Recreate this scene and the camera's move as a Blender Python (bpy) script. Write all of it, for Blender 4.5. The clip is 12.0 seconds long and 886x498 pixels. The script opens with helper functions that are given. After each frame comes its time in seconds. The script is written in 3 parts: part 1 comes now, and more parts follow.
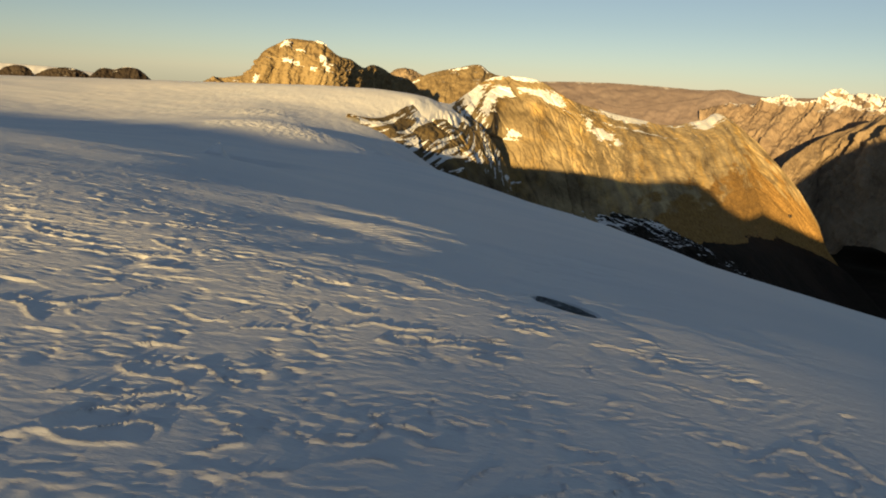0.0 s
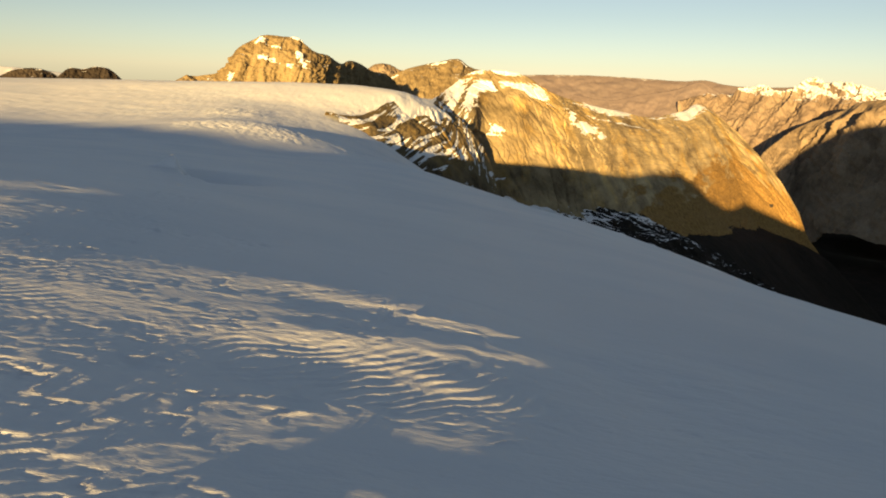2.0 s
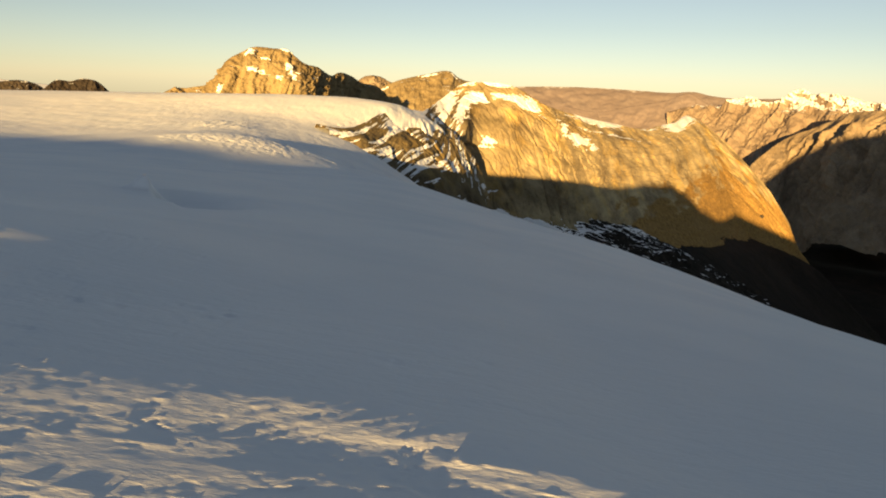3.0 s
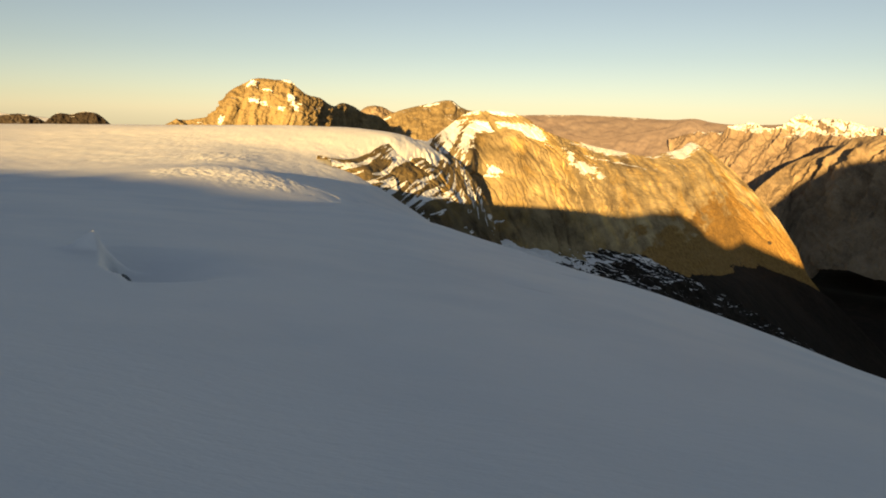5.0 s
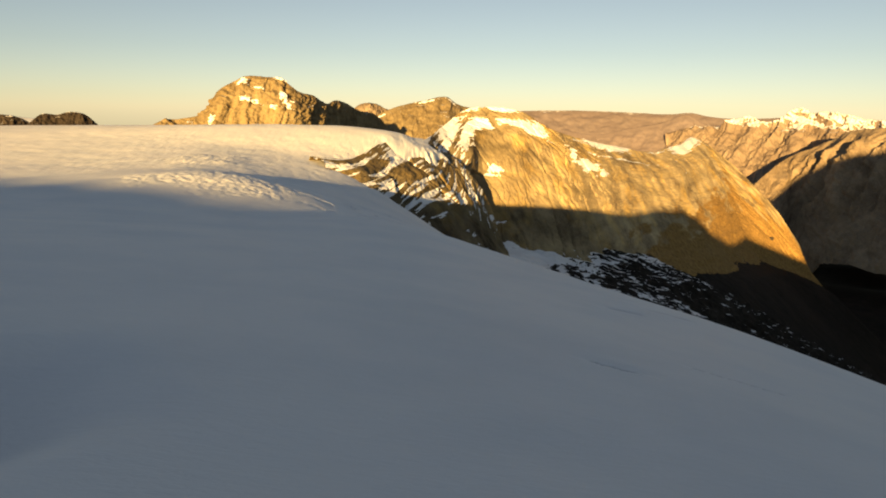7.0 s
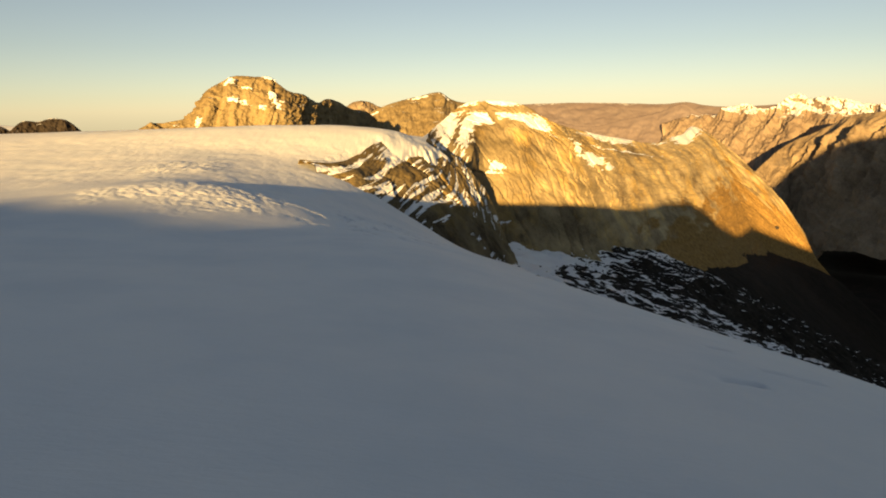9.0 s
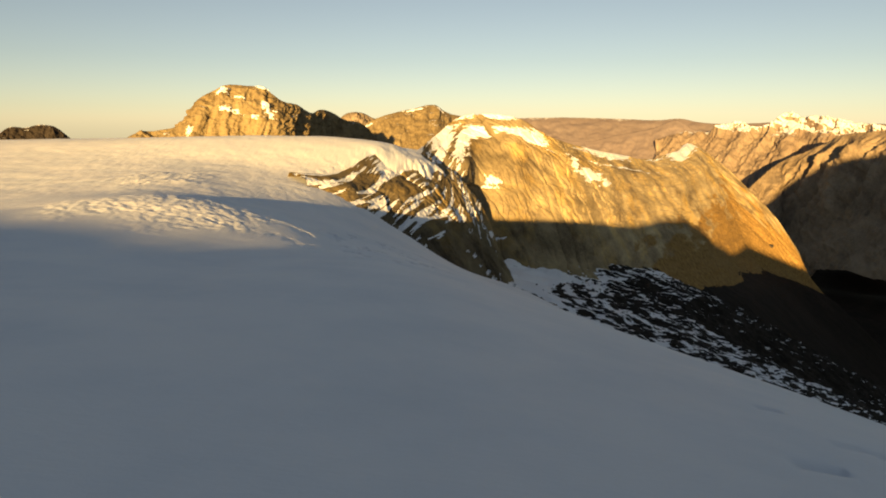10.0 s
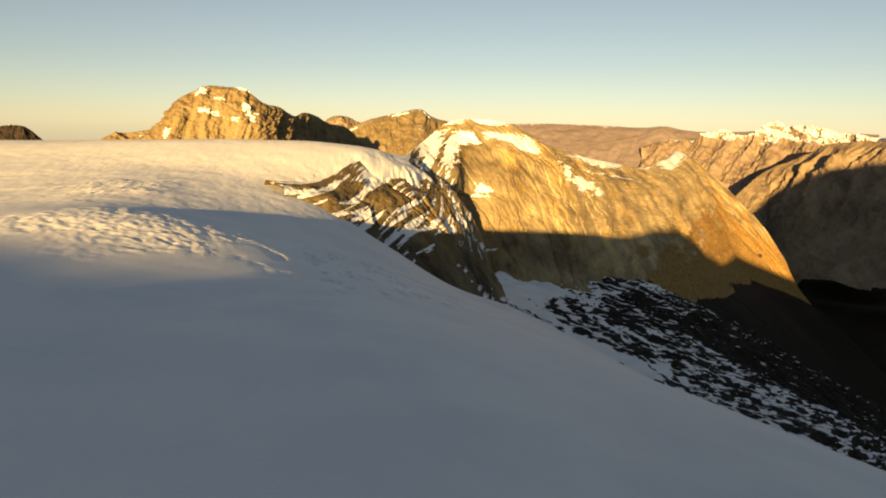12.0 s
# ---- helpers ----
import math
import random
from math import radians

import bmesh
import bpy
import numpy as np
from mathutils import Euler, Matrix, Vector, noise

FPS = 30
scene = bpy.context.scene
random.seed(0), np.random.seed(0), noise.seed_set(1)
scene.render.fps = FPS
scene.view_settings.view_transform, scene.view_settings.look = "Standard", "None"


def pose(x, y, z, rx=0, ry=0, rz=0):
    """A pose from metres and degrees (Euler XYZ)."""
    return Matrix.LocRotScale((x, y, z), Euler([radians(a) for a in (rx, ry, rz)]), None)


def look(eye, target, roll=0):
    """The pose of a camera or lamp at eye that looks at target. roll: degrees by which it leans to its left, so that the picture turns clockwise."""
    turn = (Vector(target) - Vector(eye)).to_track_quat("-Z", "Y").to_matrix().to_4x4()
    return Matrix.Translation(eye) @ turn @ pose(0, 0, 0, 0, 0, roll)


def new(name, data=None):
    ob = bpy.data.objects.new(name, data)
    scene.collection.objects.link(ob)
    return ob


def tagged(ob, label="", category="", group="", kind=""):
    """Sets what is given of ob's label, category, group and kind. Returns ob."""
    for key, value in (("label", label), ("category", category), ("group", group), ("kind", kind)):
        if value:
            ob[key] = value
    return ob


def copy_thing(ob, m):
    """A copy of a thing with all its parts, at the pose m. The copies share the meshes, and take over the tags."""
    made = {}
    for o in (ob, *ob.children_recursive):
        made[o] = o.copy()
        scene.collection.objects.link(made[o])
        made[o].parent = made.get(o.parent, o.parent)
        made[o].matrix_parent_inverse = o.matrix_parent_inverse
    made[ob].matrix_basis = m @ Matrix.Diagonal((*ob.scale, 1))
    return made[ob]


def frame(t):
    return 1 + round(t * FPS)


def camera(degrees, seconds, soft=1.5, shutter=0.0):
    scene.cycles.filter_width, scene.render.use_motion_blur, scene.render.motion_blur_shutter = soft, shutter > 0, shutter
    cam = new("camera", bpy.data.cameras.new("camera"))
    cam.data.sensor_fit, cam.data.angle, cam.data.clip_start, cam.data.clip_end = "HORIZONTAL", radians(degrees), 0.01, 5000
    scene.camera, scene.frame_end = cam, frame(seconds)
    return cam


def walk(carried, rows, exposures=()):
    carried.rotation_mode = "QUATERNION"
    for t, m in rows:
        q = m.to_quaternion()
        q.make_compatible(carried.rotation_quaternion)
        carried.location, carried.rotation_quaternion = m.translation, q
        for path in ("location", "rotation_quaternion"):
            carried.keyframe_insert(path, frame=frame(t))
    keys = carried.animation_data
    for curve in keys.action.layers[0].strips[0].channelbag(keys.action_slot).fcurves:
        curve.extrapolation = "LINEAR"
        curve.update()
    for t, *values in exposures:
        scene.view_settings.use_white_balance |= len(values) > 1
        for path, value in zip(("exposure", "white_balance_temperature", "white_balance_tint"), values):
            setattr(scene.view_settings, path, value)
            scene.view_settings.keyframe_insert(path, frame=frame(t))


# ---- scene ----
cam = camera(67.3, 12.0, soft=1.9)
ROWS = [
    (0, 0.0, -0.0, 8.5, 75.58, -2.91, 0.73),
    (0.5, -0.91, 4.79, 8.57, 75.51, -2.58, 0.75),
    (1, -1.63, 9.18, 8.79, 75.39, -2.41, 0.51),
    (1.5, -2.37, 14.35, 8.58, 75.25, -2.1, -0.19),
    (2, -3.17, 20.04, 8.32, 75.24, -2.06, -1.11),
    (2.5, -3.97, 25.34, 8.31, 75.52, -1.96, -1.95),
    (3, -4.73, 30.57, 8.08, 76.23, -2.02, -1.96),
    (5, -7.57, 52.51, 7.8, 78.64, -1.45, -1.87),
    (5.5, -8.59, 60.73, 7.83, 78.76, -1.55, -1.94),
    (6, -9.69, 68.3, 7.79, 78.83, -1.64, -2.13),
    (6.5, -10.87, 76.14, 8.09, 78.7, -1.41, -2.28),
    (7, -11.37, 84.89, 7.9, 78.37, -0.91, -2.38),
    (9, -14.68, 126.3, 7.08, 78.05, 0.68, -3.01),
    (9.5, -14.92, 135.92, 6.98, 78.69, 0.26, -3.25),
    (10, -15.62, 144.46, 7.24, 79.09, -0.25, -3.52),
    (10.5, -16.42, 153.17, 6.89, 79.42, -0.74, -3.89),
    (11, -16.52, 161.26, 7.44, 79.63, -1.1, -4.04),
    (11.5, -17.01, 171.6, 7.24, 79.67, -1.16, -4.34),
    (12, -17.01, 179.19, 7.38, 79.51, -0.95, -4.79),
]
walk(cam, [(t, pose(x, y, z, rx, ry, rz)) for t, x, y, z, rx, ry, rz in ROWS],
     [(0.0, 1.13, 6250, 9), (1.0, 1.24, 6350, 9), (2.5, 1.58, 6850, 11), (5.0, 1.56, 7150, 12), (12.0, 1.51, 7250, 12)])

# ---- light: low evening sun from behind and to the left, clear sky ----
SUN_BEARING, SUN_HEIGHT = 15.0, 7.09            # degrees left of straight behind; above the horizon
sun_from = Vector((-math.sin(radians(SUN_BEARING)) * math.cos(radians(SUN_HEIGHT)),
                   -math.cos(radians(SUN_BEARING)) * math.cos(radians(SUN_HEIGHT)), math.sin(radians(SUN_HEIGHT))))
sun = new("sun", bpy.data.lights.new("sun", "SUN"))
sun.data.energy, sun.data.angle, sun.data.color = 5.0, radians(0.48), (1.0, 0.66, 0.25)
sun.matrix_world = look((0, 0, 400), Vector((0, 0, 400)) - sun_from)
world = bpy.data.worlds.new("evening_sky")
scene.world = world
world.use_nodes = True
wn = world.node_tree
sky = wn.nodes.new("ShaderNodeTexSky")
sky.sky_type, sky.sun_disc = "NISHITA", False
sky.sun_elevation, sky.sun_rotation = radians(SUN_HEIGHT), math.atan2(sun_from.x, sun_from.y)
sky.altitude, sky.air_density, sky.dust_density, sky.ozone_density = 2600, 1.0, 0.7, 1.0
wn.nodes["Background"].inputs["Strength"].default_value = 0.05
hue = wn.nodes.new("ShaderNodeHueSaturation")
hue.inputs["Saturation"].default_value, hue.inputs["Value"].default_value = 0.76, 0.80
wn.links.new(sky.outputs["Color"], hue.inputs["Color"])
wn.links.new(hue.outputs["Color"], wn.nodes["Background"].inputs["Color"])


# ---- noise and surfaces ----
HASH = np.random.RandomState(7).permutation(4096)
GRAD = np.stack([np.cos(np.linspace(0, 2 * np.pi, 64, endpoint=False)), np.sin(np.linspace(0, 2 * np.pi, 64, endpoint=False))], 1)


def perlin(x, y, seed=0):
    """Gradient noise, about -0.7 to 0.7."""
    xi, yi = np.floor(x).astype(int), np.floor(y).astype(int)
    fx, fy = x - xi, y - yi
    u, v = fx ** 3 * (fx * (fx * 6 - 15) + 10), fy ** 3 * (fy * (fy * 6 - 15) + 10)

    def corner(i, j):
        g = GRAD[HASH[(HASH[(xi + i + seed * 57) & 4095] + yi + j) & 4095] & 63]
        return g[..., 0] * (fx - i) + g[..., 1] * (fy - j)
    a, b = corner(0, 0), corner(1, 0)
    c, d = corner(0, 1), corner(1, 1)
    return (a + (b - a) * u) + ((c + (d - c) * u) - (a + (b - a) * u)) * v


def fbm(x, y, octaves=5, seed=0, gain=0.5):
    total, amp, f = 0.0, 1.0, 1.0
    for k in range(octaves):
        total = total + amp * perlin(x * f, y * f, seed + k)
        amp, f = amp * gain, f * 2.03
    return total


def ridged(x, y, octaves=4, seed=0, gain=0.5):
    total, amp, f = 0.0, 1.0, 1.0
    for k in range(octaves):
        total = total + amp * (1 - 2.2 * np.abs(perlin(x * f, y * f, seed + k)))
        amp, f = amp * gain, f * 2.03
    return total


def step(a, b, x):
    t = np.clip((x - a) / (b - a), 0, 1)
    return t * t * (3 - 2 * t)


def spline(stations, values, x):
    """Smooth curve through values at stations, straight beyond the ends. values: (n,) or (n, k)."""
    s, v, x = np.asarray(stations, float), np.asarray(values, float), np.asarray(x, float)
    flat = v.ndim == 1
    v = v[:, None] if flat else v
    d = np.diff(v, axis=0) / np.diff(s)[:, None]
    h = np.diff(s)
    m = np.vstack([d[:1], (d[:-1] * h[1:, None] + d[1:] * h[:-1, None]) / (h[1:] + h[:-1])[:, None], d[-1:]])
    i = np.clip(np.searchsorted(s, x) - 1, 0, len(s) - 2)
    w = h[i]
    t = ((x - s[i]) / w)
    tc = np.clip(t, 0, 1)[:, None]
    out = v[i] * (2 * tc ** 3 - 3 * tc ** 2 + 1) + v[i + 1] * (3 * tc ** 2 - 2 * tc ** 3) \
        + m[i] * w[:, None] * (tc ** 3 - 2 * tc ** 2 + tc) + m[i + 1] * w[:, None] * (tc ** 3 - tc ** 2)
    over = np.where(x < s[0], x - s[0], np.where(x > s[-1], x - s[-1], 0.0))[:, None]
    out = out + over * np.where((x < s[0])[:, None], m[0], m[-1])
    return out[:, 0] if flat else out


def sheet(name, pts, material, smooth=True):
    """A mesh from an (n, m, 3) array of places."""
    n, m = pts.shape[:2]
    k = np.arange(n * m).reshape(n, m)
    quads = np.stack([k[:-1, :-1], k[:-1, 1:], k[1:, 1:], k[1:, :-1]], -1).reshape(-1, 4)
    me = bpy.data.meshes.new(name)
    me.vertices.add(n * m)
    me.vertices.foreach_set("co", pts.reshape(-1).astype(np.float32))
    me.loops.add(quads.size)
    me.loops.foreach_set("vertex_index", quads.reshape(-1).astype(np.int32))
    me.polygons.add(len(quads))
    me.polygons.foreach_set("loop_start", np.arange(0, quads.size, 4, dtype=np.int32))
    me.polygons.foreach_set("use_smooth", np.full(len(quads), smooth))
    me.update(calc_edges=True)
    me.materials.append(material)
    return new(name, me)


def normals(p):
    n = np.cross(np.gradient(p, axis=1), np.gradient(p, axis=0))
    return n / (np.linalg.norm(n, axis=2, keepdims=True) + 1e-9)


def loft(curves, nu, nv, spread=None, fine=None):
    """Places on the surface through several curves (each k stations x 3), as (nv, nu, 3), with u and v.
    fine: the length up to which three quarters of the stations stand."""
    curves = np.asarray(curves, float)
    k = curves.shape[1]
    run = np.r_[0, np.cumsum(np.linalg.norm(np.diff(curves.mean(0), axis=0), axis=1))]
    u = run[-1] * np.linspace(0, 1, nu) if fine is None else np.interp(np.linspace(0, 1, nu), [0, 0.75, 1], [0, fine, run[-1]])
    along = np.stack([spline(run, c, u) for c in curves])          # curves, nu, 3
    spread = np.arange(len(curves)) if spread is None else np.asarray(spread, float)
    v = np.linspace(spread[0], spread[-1], nv)
    i = np.clip(np.searchsorted(spread, v) - 1, 0, len(curves) - 2)
    t = ((v - spread[i]) / (spread[i + 1] - spread[i]))[:, None, None]
    return along[i] * (1 - t) + along[i + 1] * t, u, v


def drape(q, places, material, name, thick=1.2, seed=0):
    """Snow lying on a lofted surface q. places: centre x, y, z, half length along, half height down, slant. Yields sheets whose rims sink into the rock."""
    n = normals(q)
    if n[..., 2].mean() < 0:
        n = -n
    for k, (x, y, z, along, down, slant) in enumerate(places):
        iv, iu = np.unravel_index(np.argmin(((q - np.array([x, y, z])) ** 2).sum(-1)), q.shape[:2])
        du = np.linalg.norm(q[iv, min(iu + 1, q.shape[1] - 1)] - q[iv, iu - 1]) / 2 + 1e-6
        dv = np.linalg.norm(q[min(iv + 1, q.shape[0] - 1), iu] - q[iv - 1, iu]) / 2 + 1e-6
        ru, rv = int(along * 1.8 / du) + 3, int((down * 1.9 + abs(slant) * along) / dv) + 3
        u0, u1, v0, v1 = max(iu - ru, 0), min(iu + ru, q.shape[1]), max(iv - rv, 0), min(iv + rv, q.shape[0])
        vv, uu = np.meshgrid(np.arange(v0, v1), np.arange(u0, u1), indexing="ij")
        a, d = (uu - iu) * du / along, ((vv - iv) * dv - slant * (uu - iu) * du) / down
        size = min(along, down * 3)
        edge = 0.85 - np.sqrt(a * a + d * d) + 1.5 * fbm(uu * du / (size * 0.7), vv * dv / (size * 0.35), 5, seed + 7 * k, 0.58)
        lift = np.clip(edge * 2.0, -1.2, 1.0)
        yield name, q[v0:v1, u0:u1] + n[v0:v1, u0:u1] * (thick * lift)[..., None] + np.array([0, 0, 0.3]) * thick * lift[..., None], material


def under(ob, parent):
    ob.parent = parent
    return ob


# ---- materials ----
def material(name):
    m = bpy.data.materials.new(name)
    m.use_nodes = True
    return m, m.node_tree, m.node_tree.nodes["Principled BSDF"]


def node(nt, kind, inputs=None, **attrs):
    n = nt.nodes.new(kind)
    for key, value in attrs.items():
        setattr(n, key, value)
    for key, value in (inputs or {}).items():
        if hasattr(value, "is_output"):
            nt.links.new(value, n.inputs[key])
        else:
            n.inputs[key].default_value = value
    return n


def mapped(nt, scale=(1, 1, 1), turn=(0, 0, 0)):
    geo = node(nt, "ShaderNodeNewGeometry")
    return node(nt, "ShaderNodeMapping", {"Vector": geo.outputs["Position"], "Scale": scale, "Rotation": turn}).outputs[0]


def tone(nt, fac, stops):
    r = node(nt, "ShaderNodeValToRGB", {"Fac": fac})
    while len(r.color_ramp.elements) < len(stops):
        r.color_ramp.elements.new(0.5)
    for e, (p, c) in zip(r.color_ramp.elements, stops):
        e.position, e.color = p, (*c, 1)
    return r.outputs["Color"]


def grain(nt, vec, scale, detail=6, rough=0.6):
    return node(nt, "ShaderNodeTexNoise", {"Vector": vec, "Scale": scale, "Detail": detail, "Roughness": rough}).outputs["Fac"]


def mathn(nt, op, a, b=None, c=None, clamp=False):
    n = node(nt, "ShaderNodeMath", operation=op, use_clamp=clamp)
    for k, v in enumerate((a, b, c)):
        if v is None:
            continue
        if hasattr(v, "is_output"):
            nt.links.new(v, n.inputs[k])
        else:
            n.inputs[k].default_value = v
    return n.outputs[0]


def mixc(nt, fac, a, b):
    n = node(nt, "ShaderNodeMix", data_type="RGBA")
    for key, v in (("Factor", fac), ("A", a), ("B", b)):
        sock = [s for s in n.inputs if s.name == key and s.type == ("VALUE" if key == "Factor" else "RGBA")][0]
        if hasattr(v, "is_output"):
            nt.links.new(v, sock)
        else:
            sock.default_value = v if key == "Factor" else (*v, 1)
    return [s for s in n.outputs if s.type == "RGBA"][0]


def snow_material():
    m, nt, b = material("wind_packed_snow")
    p = mapped(nt)
    broad = grain(nt, p, 0.035, 4)
    fine = grain(nt, mapped(nt, (0.6, 1.6, 1), (0, 0, 0.25)), 0.9, 6, 0.65)
    c = tone(nt, broad, [(0.3, (0.74, 0.77, 0.80)), (0.55, (0.82, 0.83, 0.84)), (0.75, (0.86, 0.86, 0.85))])
    c2 = mixc(nt, mathn(nt, "MULTIPLY", mathn(nt, "SUBTRACT", fine, 0.5, clamp=True), 0.6), c, (0.70, 0.75, 0.80))
    nt.links.new(c2, b.inputs["Base Color"])
    b.inputs["Roughness"].default_value = 0.62
    b.inputs["Specular IOR Level"].default_value = 0.065
    crumbs = grain(nt, mapped(nt, (0.5, 1.5, 1), (0, 0, -0.15)), 4.5, 5, 0.6)
    relief = mathn(nt, "ADD", fine, mathn(nt, "MULTIPLY", crumbs, 0.30))
    bump = node(nt, "ShaderNodeBump", {"Height": relief, "Strength": 0.55, "Distance": 0.12})
    nt.links.new(bump.outputs[0], b.inputs["Normal"])
    return m


def streaks(nt, along, across, long, short):
    """Coordinates that run slowly along one direction and fast across it."""
    p = node(nt, "ShaderNodeNewGeometry").outputs["Position"]
    a, c = Vector(along).normalized(), Vector(across)
    c = (c - a * c.dot(a)).normalized()
    d = a.cross(c)
    dots = []
    for axis, size in ((a, long), (c, short), (d, short)):
        dot = node(nt, "ShaderNodeVectorMath", operation="DOT_PRODUCT")
        nt.links.new(p, dot.inputs[0])
        dot.inputs[1].default_value = axis / size
        dots.append(dot.outputs["Value"])
    return node(nt, "ShaderNodeCombineXYZ", {"X": dots[0], "Y": dots[1], "Z": dots[2]}).outputs[0]


def rock_material(name, dark, mid, light, size, snow_from, snow_width, grainway=((0, 0, 1), (1, 0, 0), 1.0), patchway=((0, 0, 1), (1, 0, 0), 60, 60),
                  reach=0.9, bump=3.0, moss=None, contrast=0.14, snowline=None, drift="", banding=0.36, turf=None):
    """Layered rock, with snow lying where the face is flat enough. size: of the grain in metres; grainway: direction, cross direction, stretch."""
    m, nt, b = material(name)
    p = mapped(nt)
    layers = grain(nt, streaks(nt, grainway[0], grainway[1], size * grainway[2], size), 1.0, 9, 0.66)
    broad = grain(nt, p, 0.16 / size, 5)
    fine = grain(nt, p, 5.0 / size, 8, 0.7)
    mix = mathn(nt, "ADD", mathn(nt, "MULTIPLY", layers, banding), mathn(nt, "ADD", mathn(nt, "MULTIPLY", broad, 0.76 - banding), mathn(nt, "MULTIPLY", fine, 0.24)))
    c = tone(nt, mix, [(0.5 - contrast, dark), (0.5, mid), (0.5 + contrast, light)])
    if moss:
        c = mixc(nt, mathn(nt, "MULTIPLY", mathn(nt, "SUBTRACT", grain(nt, p, 0.12 / size, 5, 0.65), 0.50, clamp=True), 5.0, clamp=True), c, moss)
    if turf:
        grown = node(nt, "ShaderNodeAttribute", attribute_name="grass").outputs["Fac"]
        blades = tone(nt, grain(nt, p, 1.2 / size, 8, 0.7), [(0.35, [0.65 * k for k in turf]), (0.5, turf), (0.66, [1.4 * k for k in turf])])
        # scales the rock colour by the light and dark painted along the wall
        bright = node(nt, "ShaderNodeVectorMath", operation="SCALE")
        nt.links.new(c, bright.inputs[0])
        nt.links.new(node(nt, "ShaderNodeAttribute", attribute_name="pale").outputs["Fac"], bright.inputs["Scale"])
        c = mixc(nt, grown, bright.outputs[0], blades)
    geo = node(nt, "ShaderNodeNewGeometry")
    up = node(nt, "ShaderNodeSeparateXYZ", {"Vector": geo.outputs["Normal"]}).outputs["Z"]
    blot = grain(nt, streaks(nt, *patchway), 1.0, 9, 0.68)
    lie = mathn(nt, "ADD", up, mathn(nt, "MULTIPLY", mathn(nt, "SUBTRACT", blot, 0.5), reach))
    if drift:
        lie = mathn(nt, "ADD", lie, node(nt, "ShaderNodeAttribute", attribute_name=drift).outputs["Fac"])
    if snowline:
        high = node(nt, "ShaderNodeSeparateXYZ", {"Vector": geo.outputs["Position"]}).outputs["Z"]
        lie = mathn(nt, "ADD", lie, mathn(nt, "MINIMUM", mathn(nt, "DIVIDE", mathn(nt, "SUBTRACT", high, snowline[0]), snowline[1]), 0.25))
    snow = mathn(nt, "DIVIDE", mathn(nt, "SUBTRACT", lie, snow_from), snow_width, clamp=True)
    nt.links.new(mixc(nt, snow, c, (0.84, 0.85, 0.86)), b.inputs["Base Color"])
    b.inputs["Roughness"].default_value = 0.88
    b.inputs["Specular IOR Level"].default_value = 0.06
    bn = node(nt, "ShaderNodeBump", {"Height": mix, "Strength": 1.0, "Distance": bump})
    nt.links.new(bn.outputs[0], b.inputs["Normal"])
    return m


SNOW = snow_material()
DIP = ((0.36, 0.3, -0.87), (0.75, 0.6, 0.5))
WALL_ROCK = rock_material("layered_limestone", (0.12, 0.090, 0.056), (0.285, 0.223, 0.130), (0.43, 0.340, 0.19), 8.0, 1.6, 0.05, (*DIP, 1.4), (*DIP, 50, 25),
                          0.7, 1.0, (0.50, 0.34, 0.12), contrast=0.125, banding=0.10, turf=(0.30, 0.182, 0.062))
PEAK_ROCK = rock_material("brown_peak_rock", (0.11, 0.082, 0.048), (0.23, 0.172, 0.092), (0.33, 0.26, 0.145), 10.0, 1.0, 0.05, ((0.1, 0.1, 1), (1, 0, 0), 4.0), ((1, 0, -0.3), (0, 0, 1), 50, 20),
                          0.9, 3.0)
DARK_ROCK = rock_material("dark_skyline_rock", (0.02, 0.016, 0.013), (0.045, 0.036, 0.03), (0.08, 0.065, 0.05), 8.0, 0.95, 0.05, ((0.1, 0.1, 1), (1, 0, 0), 2.0), ((1, 0, -0.3), (0, 0, 1), 30, 12),
                          0.9, 2.0)
FAR_ROCK = rock_material("far_mountain_rock", (0.12, 0.09, 0.064), (0.25, 0.19, 0.128), (0.35, 0.275, 0.19), 30.0, 1.1, 0.1, ((0, 0, 1), (1, 0, 0), 2.0), ((1, 0, 0), (0, 0, 1), 90, 60),
                         1.0, 8.0)
SNOWY_ROCK = rock_material("snow_covered_far_rock", (0.15, 0.11, 0.085), (0.25, 0.19, 0.14), (0.33, 0.26, 0.19), 45.0, 0.80, 0.16, ((0, 0, 1), (1, 0, 0), 2.0), ((1, 0, 0), (0, 0, 1), 130, 90),
                           1.1, 8.0, snowline=(-45, 110.0))
# pale, pinkish and low in contrast: the distance haze is in this colour
HILL = rock_material("far_hill_haze_tint", (0.21, 0.165, 0.15), (0.25, 0.20, 0.185), (0.29, 0.237, 0.215), 160.0, 1.12, 0.2, bump=1.0, snowline=(0, 150.0))
# scree rock coloured near black to deepen the shade on the terrace
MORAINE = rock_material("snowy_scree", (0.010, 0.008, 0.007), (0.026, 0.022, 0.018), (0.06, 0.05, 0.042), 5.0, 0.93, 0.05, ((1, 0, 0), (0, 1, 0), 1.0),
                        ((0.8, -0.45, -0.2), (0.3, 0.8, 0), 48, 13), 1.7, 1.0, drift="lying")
# woods set near black, so the colour holds the valley's evening shade too
VALLEY = rock_material("wooded_valley_with_shade", (0.010, 0.008, 0.006), (0.020, 0.015, 0.011), (0.036, 0.026, 0.018), 30.0, 1.45, 0.1, bump=4.0)


